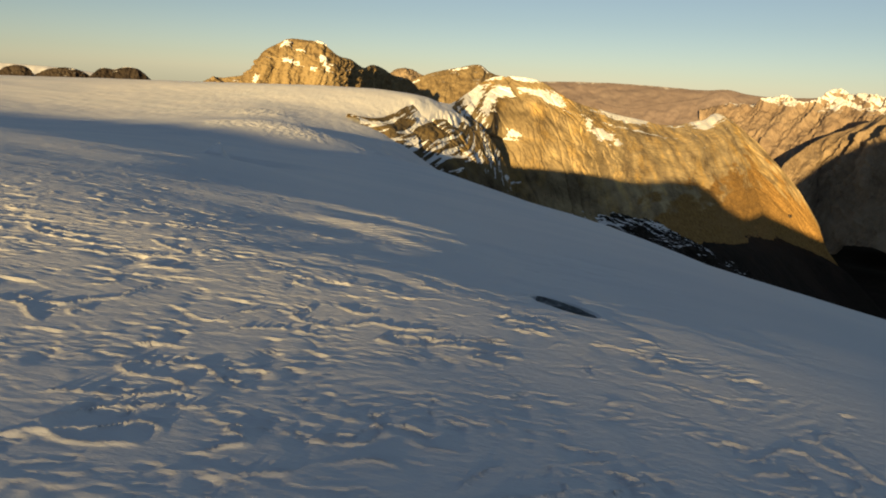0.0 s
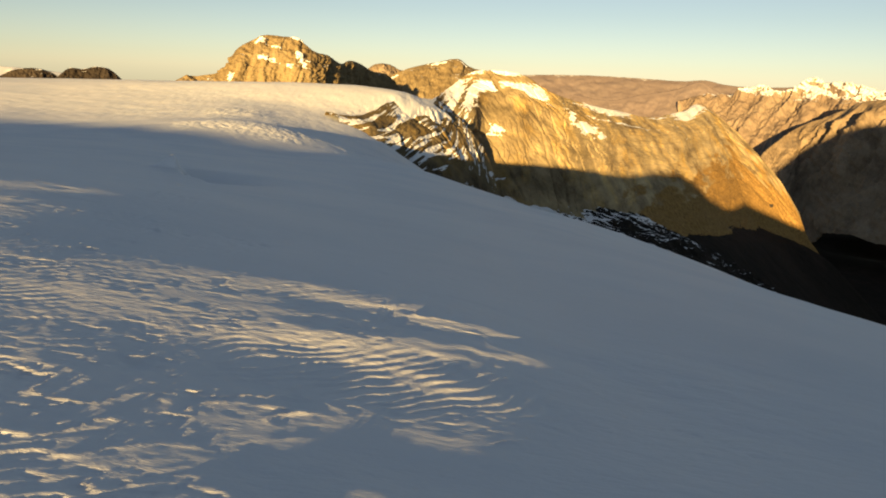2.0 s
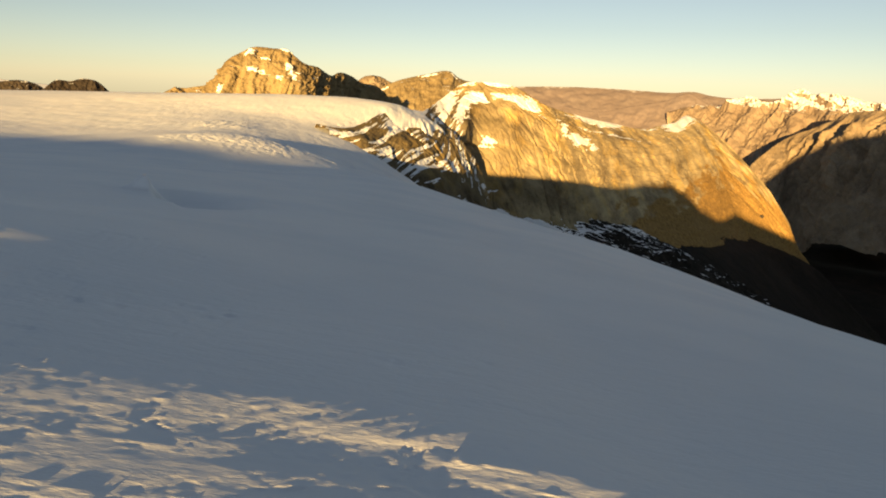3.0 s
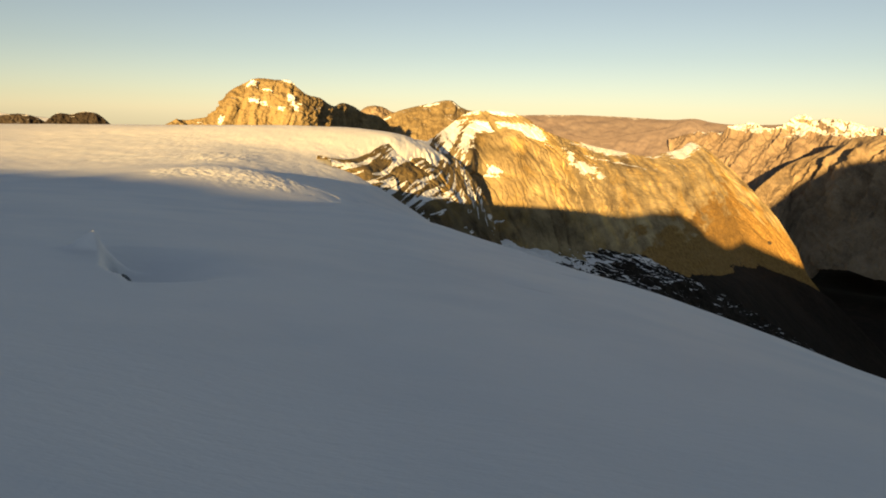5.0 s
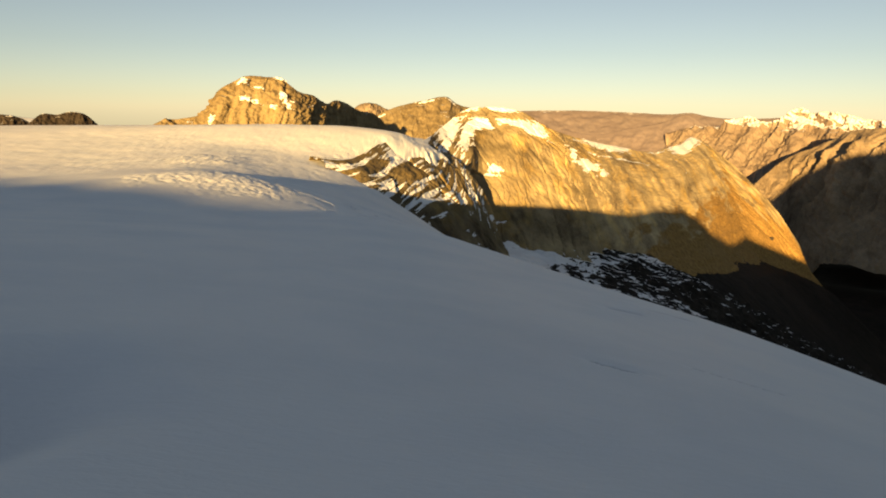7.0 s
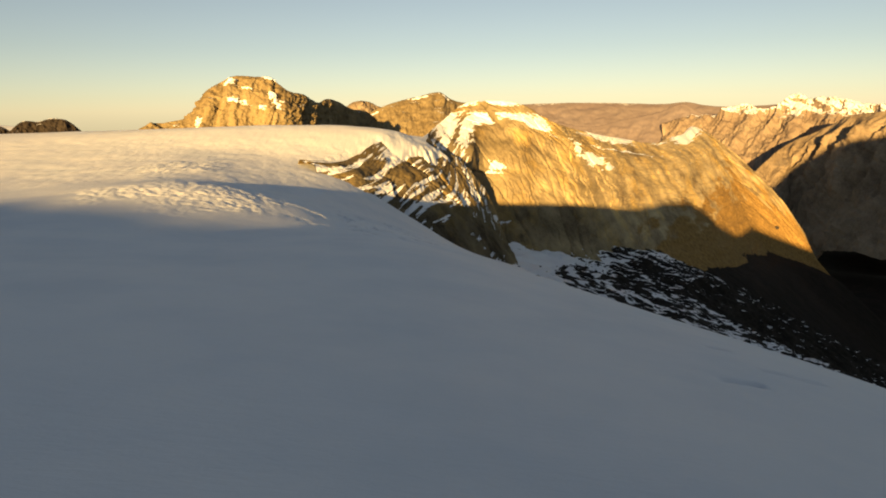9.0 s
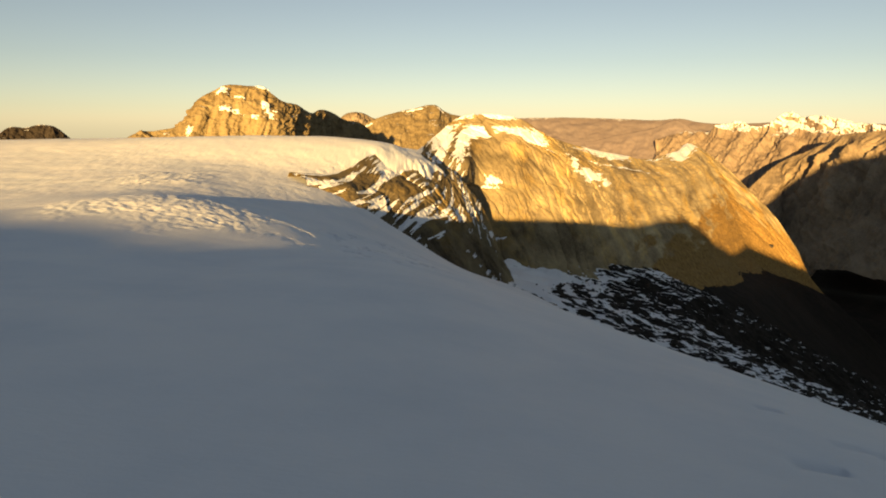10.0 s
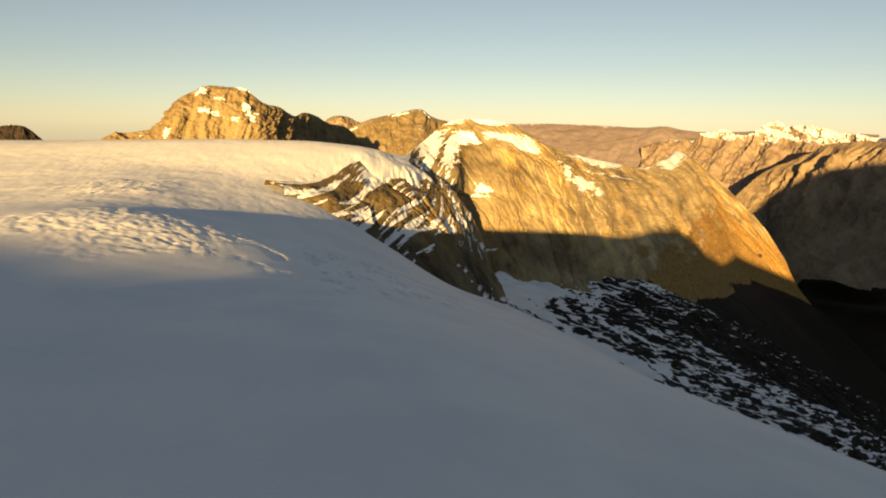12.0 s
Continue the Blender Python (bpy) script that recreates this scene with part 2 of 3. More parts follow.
def ice_material():
    m, nt, b = material("dirty_crevasse_ice")
    p = mapped(nt, (1, 1, 2.5))
    c = tone(nt, grain(nt, p, 2.2, 8, 0.65), [(0.32, (0.06, 0.065, 0.07)), (0.5, (0.17, 0.19, 0.20)), (0.68, (0.42, 0.46, 0.48))])
    nt.links.new(c, b.inputs["Base Color"])
    b.inputs["Roughness"].default_value = 0.4
    bump = node(nt, "ShaderNodeBump", {"Height": grain(nt, p, 5.0, 6), "Strength": 0.7, "Distance": 0.1})
    nt.links.new(bump.outputs[0], b.inputs["Normal"])
    return m


ICE = ice_material()
BOULDER_ROCK = rock_material("dark_boulder_rock", (0.015, 0.012, 0.010), (0.04, 0.033, 0.027), (0.085, 0.07, 0.055), 1.5, 1.05, 0.06, ((1, 0, 0), (0, 1, 0), 1.0), ((1, 0, 0), (0, 1, 0), 4, 4), 0.8, 0.4)


# ---- the glacier ----
GX = [-500, -220, -120, -60, -20, 20, 60, 120]
GY = [0, 45, 100, 160, 230, 310, 390, 480, 570, 680, 800, 920]
GZ = [[11.5, 10.0, 8.0, 5.2, 2.2, -2.7, -8.7, -18.5],
      [10.5, 8.0, 6.4, 3.6, 0.8, -5.0, -13.4, -26.8], [8.7, 1.5, -0.3, -3.3, -7.0, -12.8, -22.2, -38.2],
      [6.0, -6.0, -7.8, -10.4, -14.8, -21.1, -31.8, -51.0], [3.0, -14.0, -16.2, -19.0, -22.9, -30.4, -39.8, -61.8],
      [-0.4, -21.4, -23.5, -28.7, -29.8, -40.5, -54.0, -78.0], [-3.5, -25.5, -24.8, -33.1, -41.7, -55.0, -71.5, -96.8],
      [-6.8, -25.5, -24.2, -38.4, -53.5, -71.5, -88.0, -117.0], [-9.7, -18.7, -21.4, -33.0, -57.0, -83.0, -99.0, -132.0],
      [-12.5, -7.0, -5.5, -8.0, -15.0, -34.0, -80.0, -130.0], [-16.0, -14.0, -13.0, -15.0, -22.0, -32.0, -70.0, -120.0],
      [-24.0, -22.0, -20.0, -20.0, -22.0, -30.0, -60.0, -120.0]]


def stations(*runs):
    """Line positions: runs of (from, to, pitch)."""
    return np.concatenate([np.arange(a, b, s) for a, b, s in runs])


def glacier_base(xs, ys):
    rows = spline(GX, np.array(GZ).T, xs)              # len(xs), len(GY)
    return spline(GY, rows.T, ys)                      # len(ys), len(xs)


def scarps(y, field, level, height, fall):
    """Wind-cut steps that face the camera's side: the snow sinks gently and rises at once where field climbs through level."""
    rise = (field[1:] > level) & (field[:-1] <= level)
    steep = np.diff(field, axis=0) / np.diff(y)[:, None]
    lip = np.zeros_like(field)
    lip[:-1] = rise * height[:-1] * np.clip(steep / (np.abs(steep).mean() * 0.9), 0, 1)
    depth = lip.copy()
    for j in range(len(y) - 2, -1, -1):
        wide = depth[j + 1].copy()
        wide[1:-1] = 0.5 * wide[1:-1] + 0.25 * (wide[:-2] + wide[2:])
        depth[j] = np.maximum(lip[j], wide - fall[j] * (y[j + 1] - y[j]))
    rim = np.zeros_like(field)
    rim[1:] = lip[:-1]
    return 0.30 * rim - depth


def sastrugi(x, y):
    """Wind-cut crust: plates with bright lips above shallow hollows, small chips and combed furrows, in patches."""
    wx, wy = x + 1.8 * perlin(x / 6, y / 4, 21) + 0.5 * perlin(x / 1.7, y / 1.3, 24), y - 0.10 * x + 0.9 * perlin(x / 4.3, y / 3.1, 22) + 0.22 * perlin(x / 0.9, y / 0.8, 23)
    bound = np.interp(y, [12, 22, 28, 34, 40, 50, 60, 75, 110, 130], [19, 13, 8, 2, -2, -9, -18, -30, -48, -70])
    patchy = step(5.0, -5.0, x - bound + 20 * fbm(x / 8, y / 4.5, 3, 31))
    patchy = patchy * (1 - 0.85 * step(1.2, 0.5, np.hypot((x + 1) / 9, (y - 33.5) / 3.2) + 0.6 * perlin(x / 4, y / 2, 36)))
    rough = step(-0.12, 0.16, fbm(x / 5, y / 2.6, 3, 33))
    line = y[:, 0]
    slow = 0.022 + 0.016 * perlin(x / 6, y / 4, 34)
    low = 1.25 - 0.72 * step(17, 44, y)
    ragged = np.clip(0.55 + 1.6 * fbm(x / 0.7, y / 1.6, 3, 43), 0, 1.3)
    large = scarps(line, fbm(wx / 4.2, wy / 1.5, 4, 41, 0.5), 0.08, patchy * low * ragged * np.clip(0.040 + 0.15 * fbm(x / 3.5, y / 3, 2, 42), 0, 0.10), slow)
    middle = scarps(line, fbm(wx / 1.5, wy / 0.45, 3, 45, 0.5), 0.04, patchy * rough * low * ragged * np.clip(0.026 + 0.05 * perlin(x / 2, y / 2, 46), 0, 0.055), slow * 1.5)
    cross = scarps(line, fbm((wx - 0.9 * wy) / 1.9, (wy + 0.22 * wx) / 0.42, 3, 35, 0.5), 0.03, patchy * step(0.0, 0.25, fbm(x / 4, y / 2.4, 3, 37)) * low * ragged * 0.040, slow * 1.6)
    small = scarps(line, fbm(wx / 0.7, wy / 0.24, 2, 47, 0.5), 0.05, patchy * rough * low * 0.014 * (1 + perlin(x / 3, y / 2, 48)), slow * 2.2)
    vein = perlin(wx / 3.4 + 0.25 * y, wy / 1.4 - 0.2 * x, 57)
    veins = 0.075 * low * np.exp(-(vein / 0.020) ** 2) * step(0.0, 0.2, fbm(x / 5, y / 4, 2, 58))
    furrowed = step(1.1, 0.7, np.sqrt(((x + 4.2) / 6.0) ** 2 + ((y - 39.3) / 2.6) ** 2) + 0.5 * perlin(x / 2.5, y / 1.8, 54))
    comb = (wy * 0.80 - wx * 0.60) / 0.55 + 0.5 * perlin(x / 3, y / 3, 53)
    comb = comb - np.floor(comb)
    comb = 0.048 * np.where(comb < 0.82, -comb / 0.82, (comb - 1) / 0.18) * np.maximum(0.5 * step(0.10, 0.30, fbm(x / 8, y / 5, 2, 55)) * patchy, furrowed)
    calm = 1 - 0.7 * furrowed
    return calm * (large + middle + cross + small + patchy * veins) + comb + patchy * 0.011 * fbm(wx / 0.5, wy / 0.3, 2, 49)


def glacier():
    # columns stand close together where the camera passes low, and spread out with the distance
    near = stations((-760, -120, 16), (-120, -60, 1.0), (-60, -24, 0.42), (-24, 17, 0.095), (17, 40, 0.5), (40, 141, 2.0))
    away = np.interp(np.linspace(0, 1, len(near)), np.r_[0, 0.06, 0.12, 0.86, 0.93, 1], [-760, -300, -215, 25, 70, 141])
    ys = stations((-160, 0, 8), (0, 11, 1), (11, 30, 0.07), (30, 46, 0.10), (46, 62, 0.18), (62, 90, 0.34), (90, 106, 0.8), (106, 136, 0.34), (136, 165, 0.45), (165, 170, 0.8), (170, 330, 1.6), (330, 470, 0.62), (470, 620, 1.2), (620, 901, 4))
    fan = step(92, 300, ys)[:, None]
    x = near[None] * (1 - fan) + away[None] * fan
    y = np.repeat(ys[:, None], len(near), 1)
    grid = stations((-780, -260, 10), (-260, 145, 2.5))
    base = glacier_base(grid, ys)
    z = np.stack([np.interp(x[j], grid, base[j]) for j in range(len(ys))])
    z = z - step(-500, -760, x) * 40
    # the ice ends at the rock slabs
    brink = spline([540, 558, 585, 650, 745, 830, 900], [-50, -72, -58, -36, 4, 34, 20], y.reshape(-1)).reshape(y.shape)
    ragged = x - brink + 7.0 * fbm(x / 20, y / 30, 5, 17, 0.62)
    z = z - (5.0 * step(-16, 12, ragged) + 92 * step(10, 46, ragged) ** 1.6) * step(556, 600, y)
    # long wind-shaped swells
    z = z + 0.07 * fbm(x / 14 + 3, y / 9, 2, 11) * step(150, 60, np.abs(x)) + 0.5 * fbm(x / 60, y / 45, 3, 15)
    z = z - 0.6 * step(30, 47, y) * step(-3, 6, x) * step(120, 60, y) + 1.1 * step(40, 74, y) * step(-9, -26, x) * step(102, 76, y)
    drift_y = y + 5 * fbm(x / 7, y / 4, 4, 12)
    z = z - 0.25 * step(26, 36, drift_y) * step(50, 38, drift_y) * step(-14, -4, x) * step(22, 10, x)
    rows = np.searchsorted(ys, 92)
    cols = slice(np.searchsorted(near, -100), np.searchsorted(near, 30))
    z[:rows, cols] += sastrugi(x[:rows, cols], y[:rows, cols])
    # swelling of broken ice, steeper on its far side, whose shade lies on the snow behind
    spine = 402 + 0.22 * (x + 105)
    over = y - spine
    bulge = np.exp(-((x + 100) / 42) ** 2) * np.where(over < 0, np.exp(-(over / 50) ** 2), np.exp(-(over / 34) ** 2))
    z = z + 4.4 * bulge
    broken = step(1.0, 0.45, np.sqrt(((x + 100) / 52) ** 2 + ((y - 388 - 0.22 * (x + 100)) / 42) ** 2) + 0.5 * fbm(x / 24, y / 24, 4, 63))
    blocks = ridged((x + 0.45 * y) / 9, (y - 0.4 * x) / 13, 4, 67, 0.55)
    z = z + broken * (0.26 * (blocks - 0.8) + 0.34 * fbm(x / 3.5, y / 5.0, 3, 65, 0.6))
    # furrows that run up the lit slope behind it
    furrow = step(1.0, 0.35, np.sqrt(((x + 140 - 0.3 * (y - 500)) / 36) ** 2 + ((y - 497) / 46) ** 2) + 0.5 * fbm(x / 25, y / 25, 3, 60))
    z = z + furrow * (0.75 * ridged((x - 0.35 * y) / 6, y / 20, 4, 62, 0.6) - 0.5)
    # wind-scoured dents on the shaded flank
    dents = step(1.0, 0.3, np.sqrt(((x + 20) / 50) ** 2 + ((y - 400) / 85) ** 2))
    z = z - dents * 0.9 * step(0.10, 0.45, fbm((x + y * 0.25) / 9, (y - x * 0.3) / 18, 4, 64, 0.55))
    # gentle hollows on the sunlit rise
    z = z + 0.28 * fbm(x / 9, y / 14, 4, 68, 0.6) * step(400, 450, y) * step(20, -20, x) * step(760, 640, y)
    # crevasses: centre, half length, half width, bearing, depth
    for cx, cy, half, wide, bearing, deep in ((5.95, 30.15, 1.9, 1.0, -40, 2.4), (-37.2, 117.2, 6.6, 1.15, -62, 3.4), (27.0, 156.2, 6.5, 1.1, -22, 2.4),
                                             (9.3, 148.8, 2.6, 0.85, -25, 2.2), (39.3, 233.7, 2.6, 1.0, -10, 0.9), (29.5, 208.6, 4.2, 1.0, -8, 0.8), (43.0, 219.0, 5.0, 1.0, -12, 0.7)):
        c, s = math.cos(radians(bearing)), math.sin(radians(bearing))
        a, b = (x - cx) * c + (y - cy) * s, -(x - cx) * s + (y - cy) * c
        b = b + 0.22 * perlin(a * 0.9, a * 0 + 3.3, 71)
        lens = wide * np.sqrt(np.maximum(1 - (a / half) ** 2, 0))
        z = z - deep * step(0.0, 0.35, (lens - np.abs(b)) / max(wide, 0.3)) * (lens > 0)
        # snow sags gently behind each crack
        z = z - (0.16 if half > 2.3 else 0.0) * deep * np.exp(-(a / (half * 1.3)) ** 2) * step(-0.2, 0.4, b) * step(half * 1.6, 0.3, b)
    # trench that runs on from the nearest crevasse, hollow and upstanding flake beside the largest
    a, b = (x - 8.6) * 0.707 - (y - 28.4) * 0.707, (x - 8.6) * 0.707 + (y - 28.4) * 0.707
    z = z - 0.05 * np.exp(-(a / 1.8) ** 2 - (b / 0.3) ** 2)
    a, b = (x + 38) * 0.54 - (y - 118) * 0.84, (x + 38) * 0.84 + (y - 118) * 0.54
    z = z - 2.1 * step(-0.4, 0.5, b) * step(15, 1, b) * step(13, 5, np.abs(a + 1.0 + 0.25 * b))
    z = z + 2.45 * np.exp(-(((x + 41.8 + 0.3 * (y - 124)) / 2.5) ** 2 + ((y - 124.0) / 1.0) ** 2))
    return sheet("glacier", np.dstack([x, y, z]), SNOW)


tagged(glacier(), "wind-packed white glacier snow with small sastrugi ridges", "glacier", kind="structure")


# ---- mountains ----
def massif(name, curves, nu, nv, material, rough, gully, label, category, seed=0, spread=None, hold=0, lean=0.0, kind="", cell=60.0, strata=(0, 0, 0)):
    """A mountain lofted through curves from back foot to front foot, cut by gullies and broken by noise."""
    p, u, v = loft(curves, nu, nv, spread)
    n = normals(p)
    if n[..., 2].mean() < 0:
        n = -n
    uu, vv = np.meshgrid(u, v)
    down = p[..., 2].max() - p[..., 2]
    fade = np.ones_like(uu)
    if hold:
        crest = 1.0
        fade = step(0.0, hold, np.abs(vv - crest)) * 0.85 + 0.15
    along = uu + lean * down + 0.35 * cell * perlin(uu / cell, down / cell, seed + 5)
    cut = ridged(along / cell, down / (cell * 4) + 7, 4, seed, 0.55)
    d = gully * fade * (cut - 0.6) + rough * fade * fbm(uu / (cell * 0.45), down / (cell * 0.3), 5, seed + 9, 0.55)
    if strata[0]:
        band = (p[..., 2] + strata[2] * uu + 2.5 * fbm(uu / 30, down / 30, 3, seed + 41) * strata[0] * 0.25) / strata[0]
        band = band - np.floor(band)
        d = d - strata[1] * fade * step(0.15, 1.0, band) * (0.75 + 0.8 * fbm(uu / 55, p[..., 2] / strata[0] / 2, 3, seed + 43))
    q = p + n * d[..., None]
    ob = sheet(name, q, material)
    return tagged(ob, label, category, kind=kind), q


CREST = [(-82, 558, -24), (-60, 600, -15), (-32, 690, -12), (3, 830, -12), (24, 900, -2), (54, 928, 12), (109, 931, 13), (156, 952, -8),
         (229, 1040, -27), (339, 1203, -46), (435, 1352, -61), (589, 1595, -58), (772, 1845, -67), (913, 1869, -173), (1058, 1864, -352), (1084, 1858, -520)]
FOOT = [(-68, 544, -32), (-46, 552, -45), (-14, 610, -66), (22, 690, -98), (48, 750, -123), (80, 785, -138), (118, 808, -143), (168, 835, -150),
        (238, 895, -165), (335, 1010, -190), (460, 1150, -215), (650, 1410, -262), (845, 1660, -320), (975, 1740, -370), (1062, 1782, -412), (1090, 1806, -540)]
crest, foot = np.array(CREST, float), np.array(FOOT, float)
ledge = crest * 0.66 + foot * 0.34
ledge[:, 2] = crest[:, 2] * 0.80 + foot[:, 2] * 0.20
back = crest + np.array([-60, 120, -140.0])
out = foot + np.array([25, -40, -40.0])
slab_top = np.array([(-84, 556, -24), (-62, 585, -27), (-39, 650, -18.5), (-6, 745, -21), (26, 890, -6)], float)
slab_mid = np.array([(-74, 548, -28), (-48, 566, -36), (-14, 618, -43), (18, 706, -42), (50, 795, -42)], float)
slab_low = np.array([(-70, 541, -34), (-40, 546, -51), (0, 584, -73), (60, 682, -112), (86, 765, -138)], float)
upper, middle_line, lower = np.vstack([slab_top, crest[5:]]), np.vstack([slab_mid, ledge[5:]]), np.vstack([slab_low, foot[5:]])


def cutout(name, pts, mask, material, parent, label):
    """The part of a sheet of places where mask is above 0, as a mesh of its own."""
    k = np.arange(mask.size).reshape(mask.shape)
    quads = np.stack([k[:-1, :-1], k[:-1, 1:], k[1:, 1:], k[1:, :-1]], -1).reshape(-1, 4)
    quads = quads[(mask.reshape(-1)[quads] > 0).sum(1) > 2]
    kept, quads = np.unique(quads, return_inverse=True)
    me = bpy.data.meshes.new(name)
    me.from_pydata(pts.reshape(-1, 3)[kept].tolist(), [], quads.reshape(-1, 4).tolist())
    me.polygons.foreach_set("use_smooth", np.ones(len(me.polygons), bool))
    me.materials.append(material)
    ob = under(new(name, me), parent)
    ob["label"] = label
    return ob


def attribute(ob, name, values):
    ob.data.attributes.new(name, "FLOAT", "POINT").data.foreach_set("value", values.reshape(-1).astype(np.float32))


def rock_wall():
    """Banded slabs at the glacier's edge that pass into the long limestone wall: beds dipping along it, clefts, ledges and snow."""
    spread = [-0.5, 0, 1, 2.2, 2.6]
    p, u, v = loft(np.array([upper + np.array([-50, 90, -110.0]), upper, middle_line, lower, lower + np.array([20, -30, -35.0])]), 1240, 340, spread, fine=680)
    n = normals(p)
    n = -n if n[..., 2].mean() < 0 else n
    uu, vv = np.meshgrid(u, v)
    w = np.cumsum(np.r_[np.zeros((1, len(u))), np.linalg.norm(np.diff(p, axis=0), axis=2)], axis=0)
    w = w - w[np.argmin(np.abs(v))][None]                                    # metres down the face from its crest
    slab = step(330, 230, uu)
    ur = np.interp(uu, [0, 420, 700, 2050], [0, 420, 540, 840])      # the far half is seen along its length
    # beds: sheets that end one after another along the wall, each end in shade
    lean = np.where(uu < 300, 62, 48) * np.minimum(vv, 1.5) + 12 * np.maximum(vv - 1.5, 0)
    side = ur - lean + 7 * fbm(ur / 60, w / 40, 3, 111)
    d = 0 * uu
    for k, (period, high) in enumerate(((31.0, 2.2), (12.0, 1.0), (5.2, 0.40))):
        ph = side / period + 0.35 * fbm(uu / (period * 3), w / (period * 1.5), 3, 120 + k)
        ph = ph - np.floor(ph)
        strong = step(-0.15, 0.35, fbm(uu / 70 + 9 * k, w / 45, 3, 124 + k)) * (0.30 + 0.70 * step(620, 380, uu)) * (1 - 0.65 * step(260, 120, uu)) * (1 - 0.5 * step(700, 1300, uu)) * (1 - 0.7 * step(330, 380, uu))
        d = d - high * strong * np.where(ph < 0.10, ph / 0.10, (1 - ph) / 0.90)
    # broken relief at every size
    d = d + 2.6 * fbm(ur / 40, w / 40, 6, 131, 0.55) + 1.3 * slab * fbm(uu / 22, w / 9, 5, 133, 0.55)
    for size, high, seed in ((34, 1.2, 136), (15, 0.6, 138), (7, 0.3, 140)):
        d = d + high * step(330, 400, uu) * step(0.0, 0.05, fbm((ur - 0.4 * w) / size, w / (size * 1.1), 4, seed, 0.55))
    d = d + 9.0 * fbm(uu / 210, w / 120, 3, 134) * step(420, 700, uu)
    # clefts: way down the face (u at v), depth, width; each drops sharply on the sun's side and climbs back beyond
    for down, at, deep, wide in (((0.1, 0.45, 0.84, 1.05, 1.6), (141, 163, 187, 248, 292), 9.0, 9), ((0.3, 0.6, 1.2, 1.5, 2.1), (110, 120, 132, 160, 205), 8.0, 8),
                                 ((0.2, 0.6, 1.1, 1.6, 2.2), (250, 264, 290, 326, 352), 16.0, 40), ((0.9, 1.05, 1.6, 2.0), (60, 67, 64, 70), 5.0, 14),
                                 ((0.0, 0.7, 0.95, 1.15, 1.33, 1.7, 2.2), (374, 381, 389, 415, 437, 446, 455), 4.2, 6.5), ((1.0, 1.1, 1.53, 1.75, 2.1), (300, 311, 364, 381, 400), 3.6, 7),
                                 ((0.4, 0.6, 1.06, 1.3), (500, 496, 486, 484), 3.2, 6), ((0.7, 1.0, 1.4, 1.9), (402, 425, 452, 468), 2.4, 5), ((0.5, 0.9, 1.3), (430, 447, 470), 2.2, 5),
                                 ((0.9, 1.2, 1.7), (330, 352, 392), 2.0, 5), ((1.5, 1.8, 2.2), (462, 470, 476), 4.5, 9), ((1.6, 1.9, 2.2), (520, 532, 548), 3.0, 9)):
        off = uu - np.interp(vv, down, at) + 2.2 * fbm(w / 14, uu / 40 + deep, 4, 141)
        reach = step(down[0] - 0.18, down[0] + 0.08, vv) * step(down[-1] + 0.18, down[-1] - 0.1, vv)
        d = d - deep * reach * (np.where(off > 0, np.maximum(1 - off / wide, 0), np.maximum(1 + off / 1.2, 0)) if wide > 9 else np.exp(-(off / (0.22 * wide)) ** 2))
    # thin joints along the beds
    for k, (wide, window) in enumerate(((13, step(300, 360, uu) * step(640, 520, uu)), (7, step(350, 420, uu) * step(560, 470, uu)), (16, step(90, 140, uu) * step(300, 260, uu)))):
        joint = perlin(side / wide, w / 130 + 3 * k, 145 + k)
        d = d - 2.4 * window * np.exp(-(joint / 0.045) ** 2) * step(-0.1, 0.15, fbm(ur / 35, w / 30, 2, 148 + k))
    # ledges along the far half
    ph = (w + 4 * fbm(uu / 80, w / 30, 3, 151)) / 13.0
    d = d - 1.5 * step(420, 620, uu) * (ph - np.floor(ph)) * step(-0.2, 0.3, fbm(uu / 120, w / 40, 2, 152))
    # snow: centre u, v, half length, half height, weight
    snow = -0.80 + 0 * uu
    for cu, cv, ru, rv, heavy in ((312, 0.16, 40, 0.26, 1.5), (348, 0.64, 46, 0.26, 1.75), (420, 0.56, 44, 0.20, 1.75), (340, 0.95, 12, 0.30, 0.8), (385, 0.04, 60, 0.13, 1.2), (440, 0.34, 26, 0.22, 1.1),
                                  (370, 1.42, 17, 0.10, 1.3), (508, 0.86, 12, 0.30, 1.3), (545, 1.06, 44, 0.12, 1.5), (595, 1.16, 30, 0.08, 1.2), (665, 0.08, 125, 0.24, 1.8), (1010, 0.10, 190, 0.08, 1.0),
                                  (1300, 0.14, 190, 0.27, 1.9), (740, 0.66, 200, 0.05, 1.15), (560, 0.62, 60, 0.06, 0.85), (470, 0.75, 34, 0.06, 0.8)):
        snow = np.maximum(snow, -0.80 + heavy * np.exp(-((uu - cu) / ru) ** 2 - ((vv - cv) / rv) ** 2))
    snow = snow + 0.62 * fbm((ur - 0.6 * w) / 24, w / 6, 6, 161, 0.72) + 0.30 * fbm(side / 5, w / 16, 4, 162)
    # and in long lenses between the slabs
    lens = 0.9 * fbm((uu - 0.2 * w) / 64, (w + 0.10 * uu) / 6.5, 5, 163, 0.58) + 0.5 * fbm(uu / 70, w / 22, 2, 165)
    lens = lens + np.interp(vv, [0, 0.3, 0.9, 1.5, 2.2], [0.10, 0.02, -0.02, -0.08, -0.20]) - np.interp(uu, [0, 60, 130, 200, 300, 345], [-0.05, 0, 0.02, 0.06, 0.06, 0.7]) - 0.06
    lens = lens + 0.8 * np.exp(-((uu - 372) / 20) ** 2 - ((vv - 1.9) / 0.12) ** 2)
    snow = np.maximum(snow, lens * 1.6)
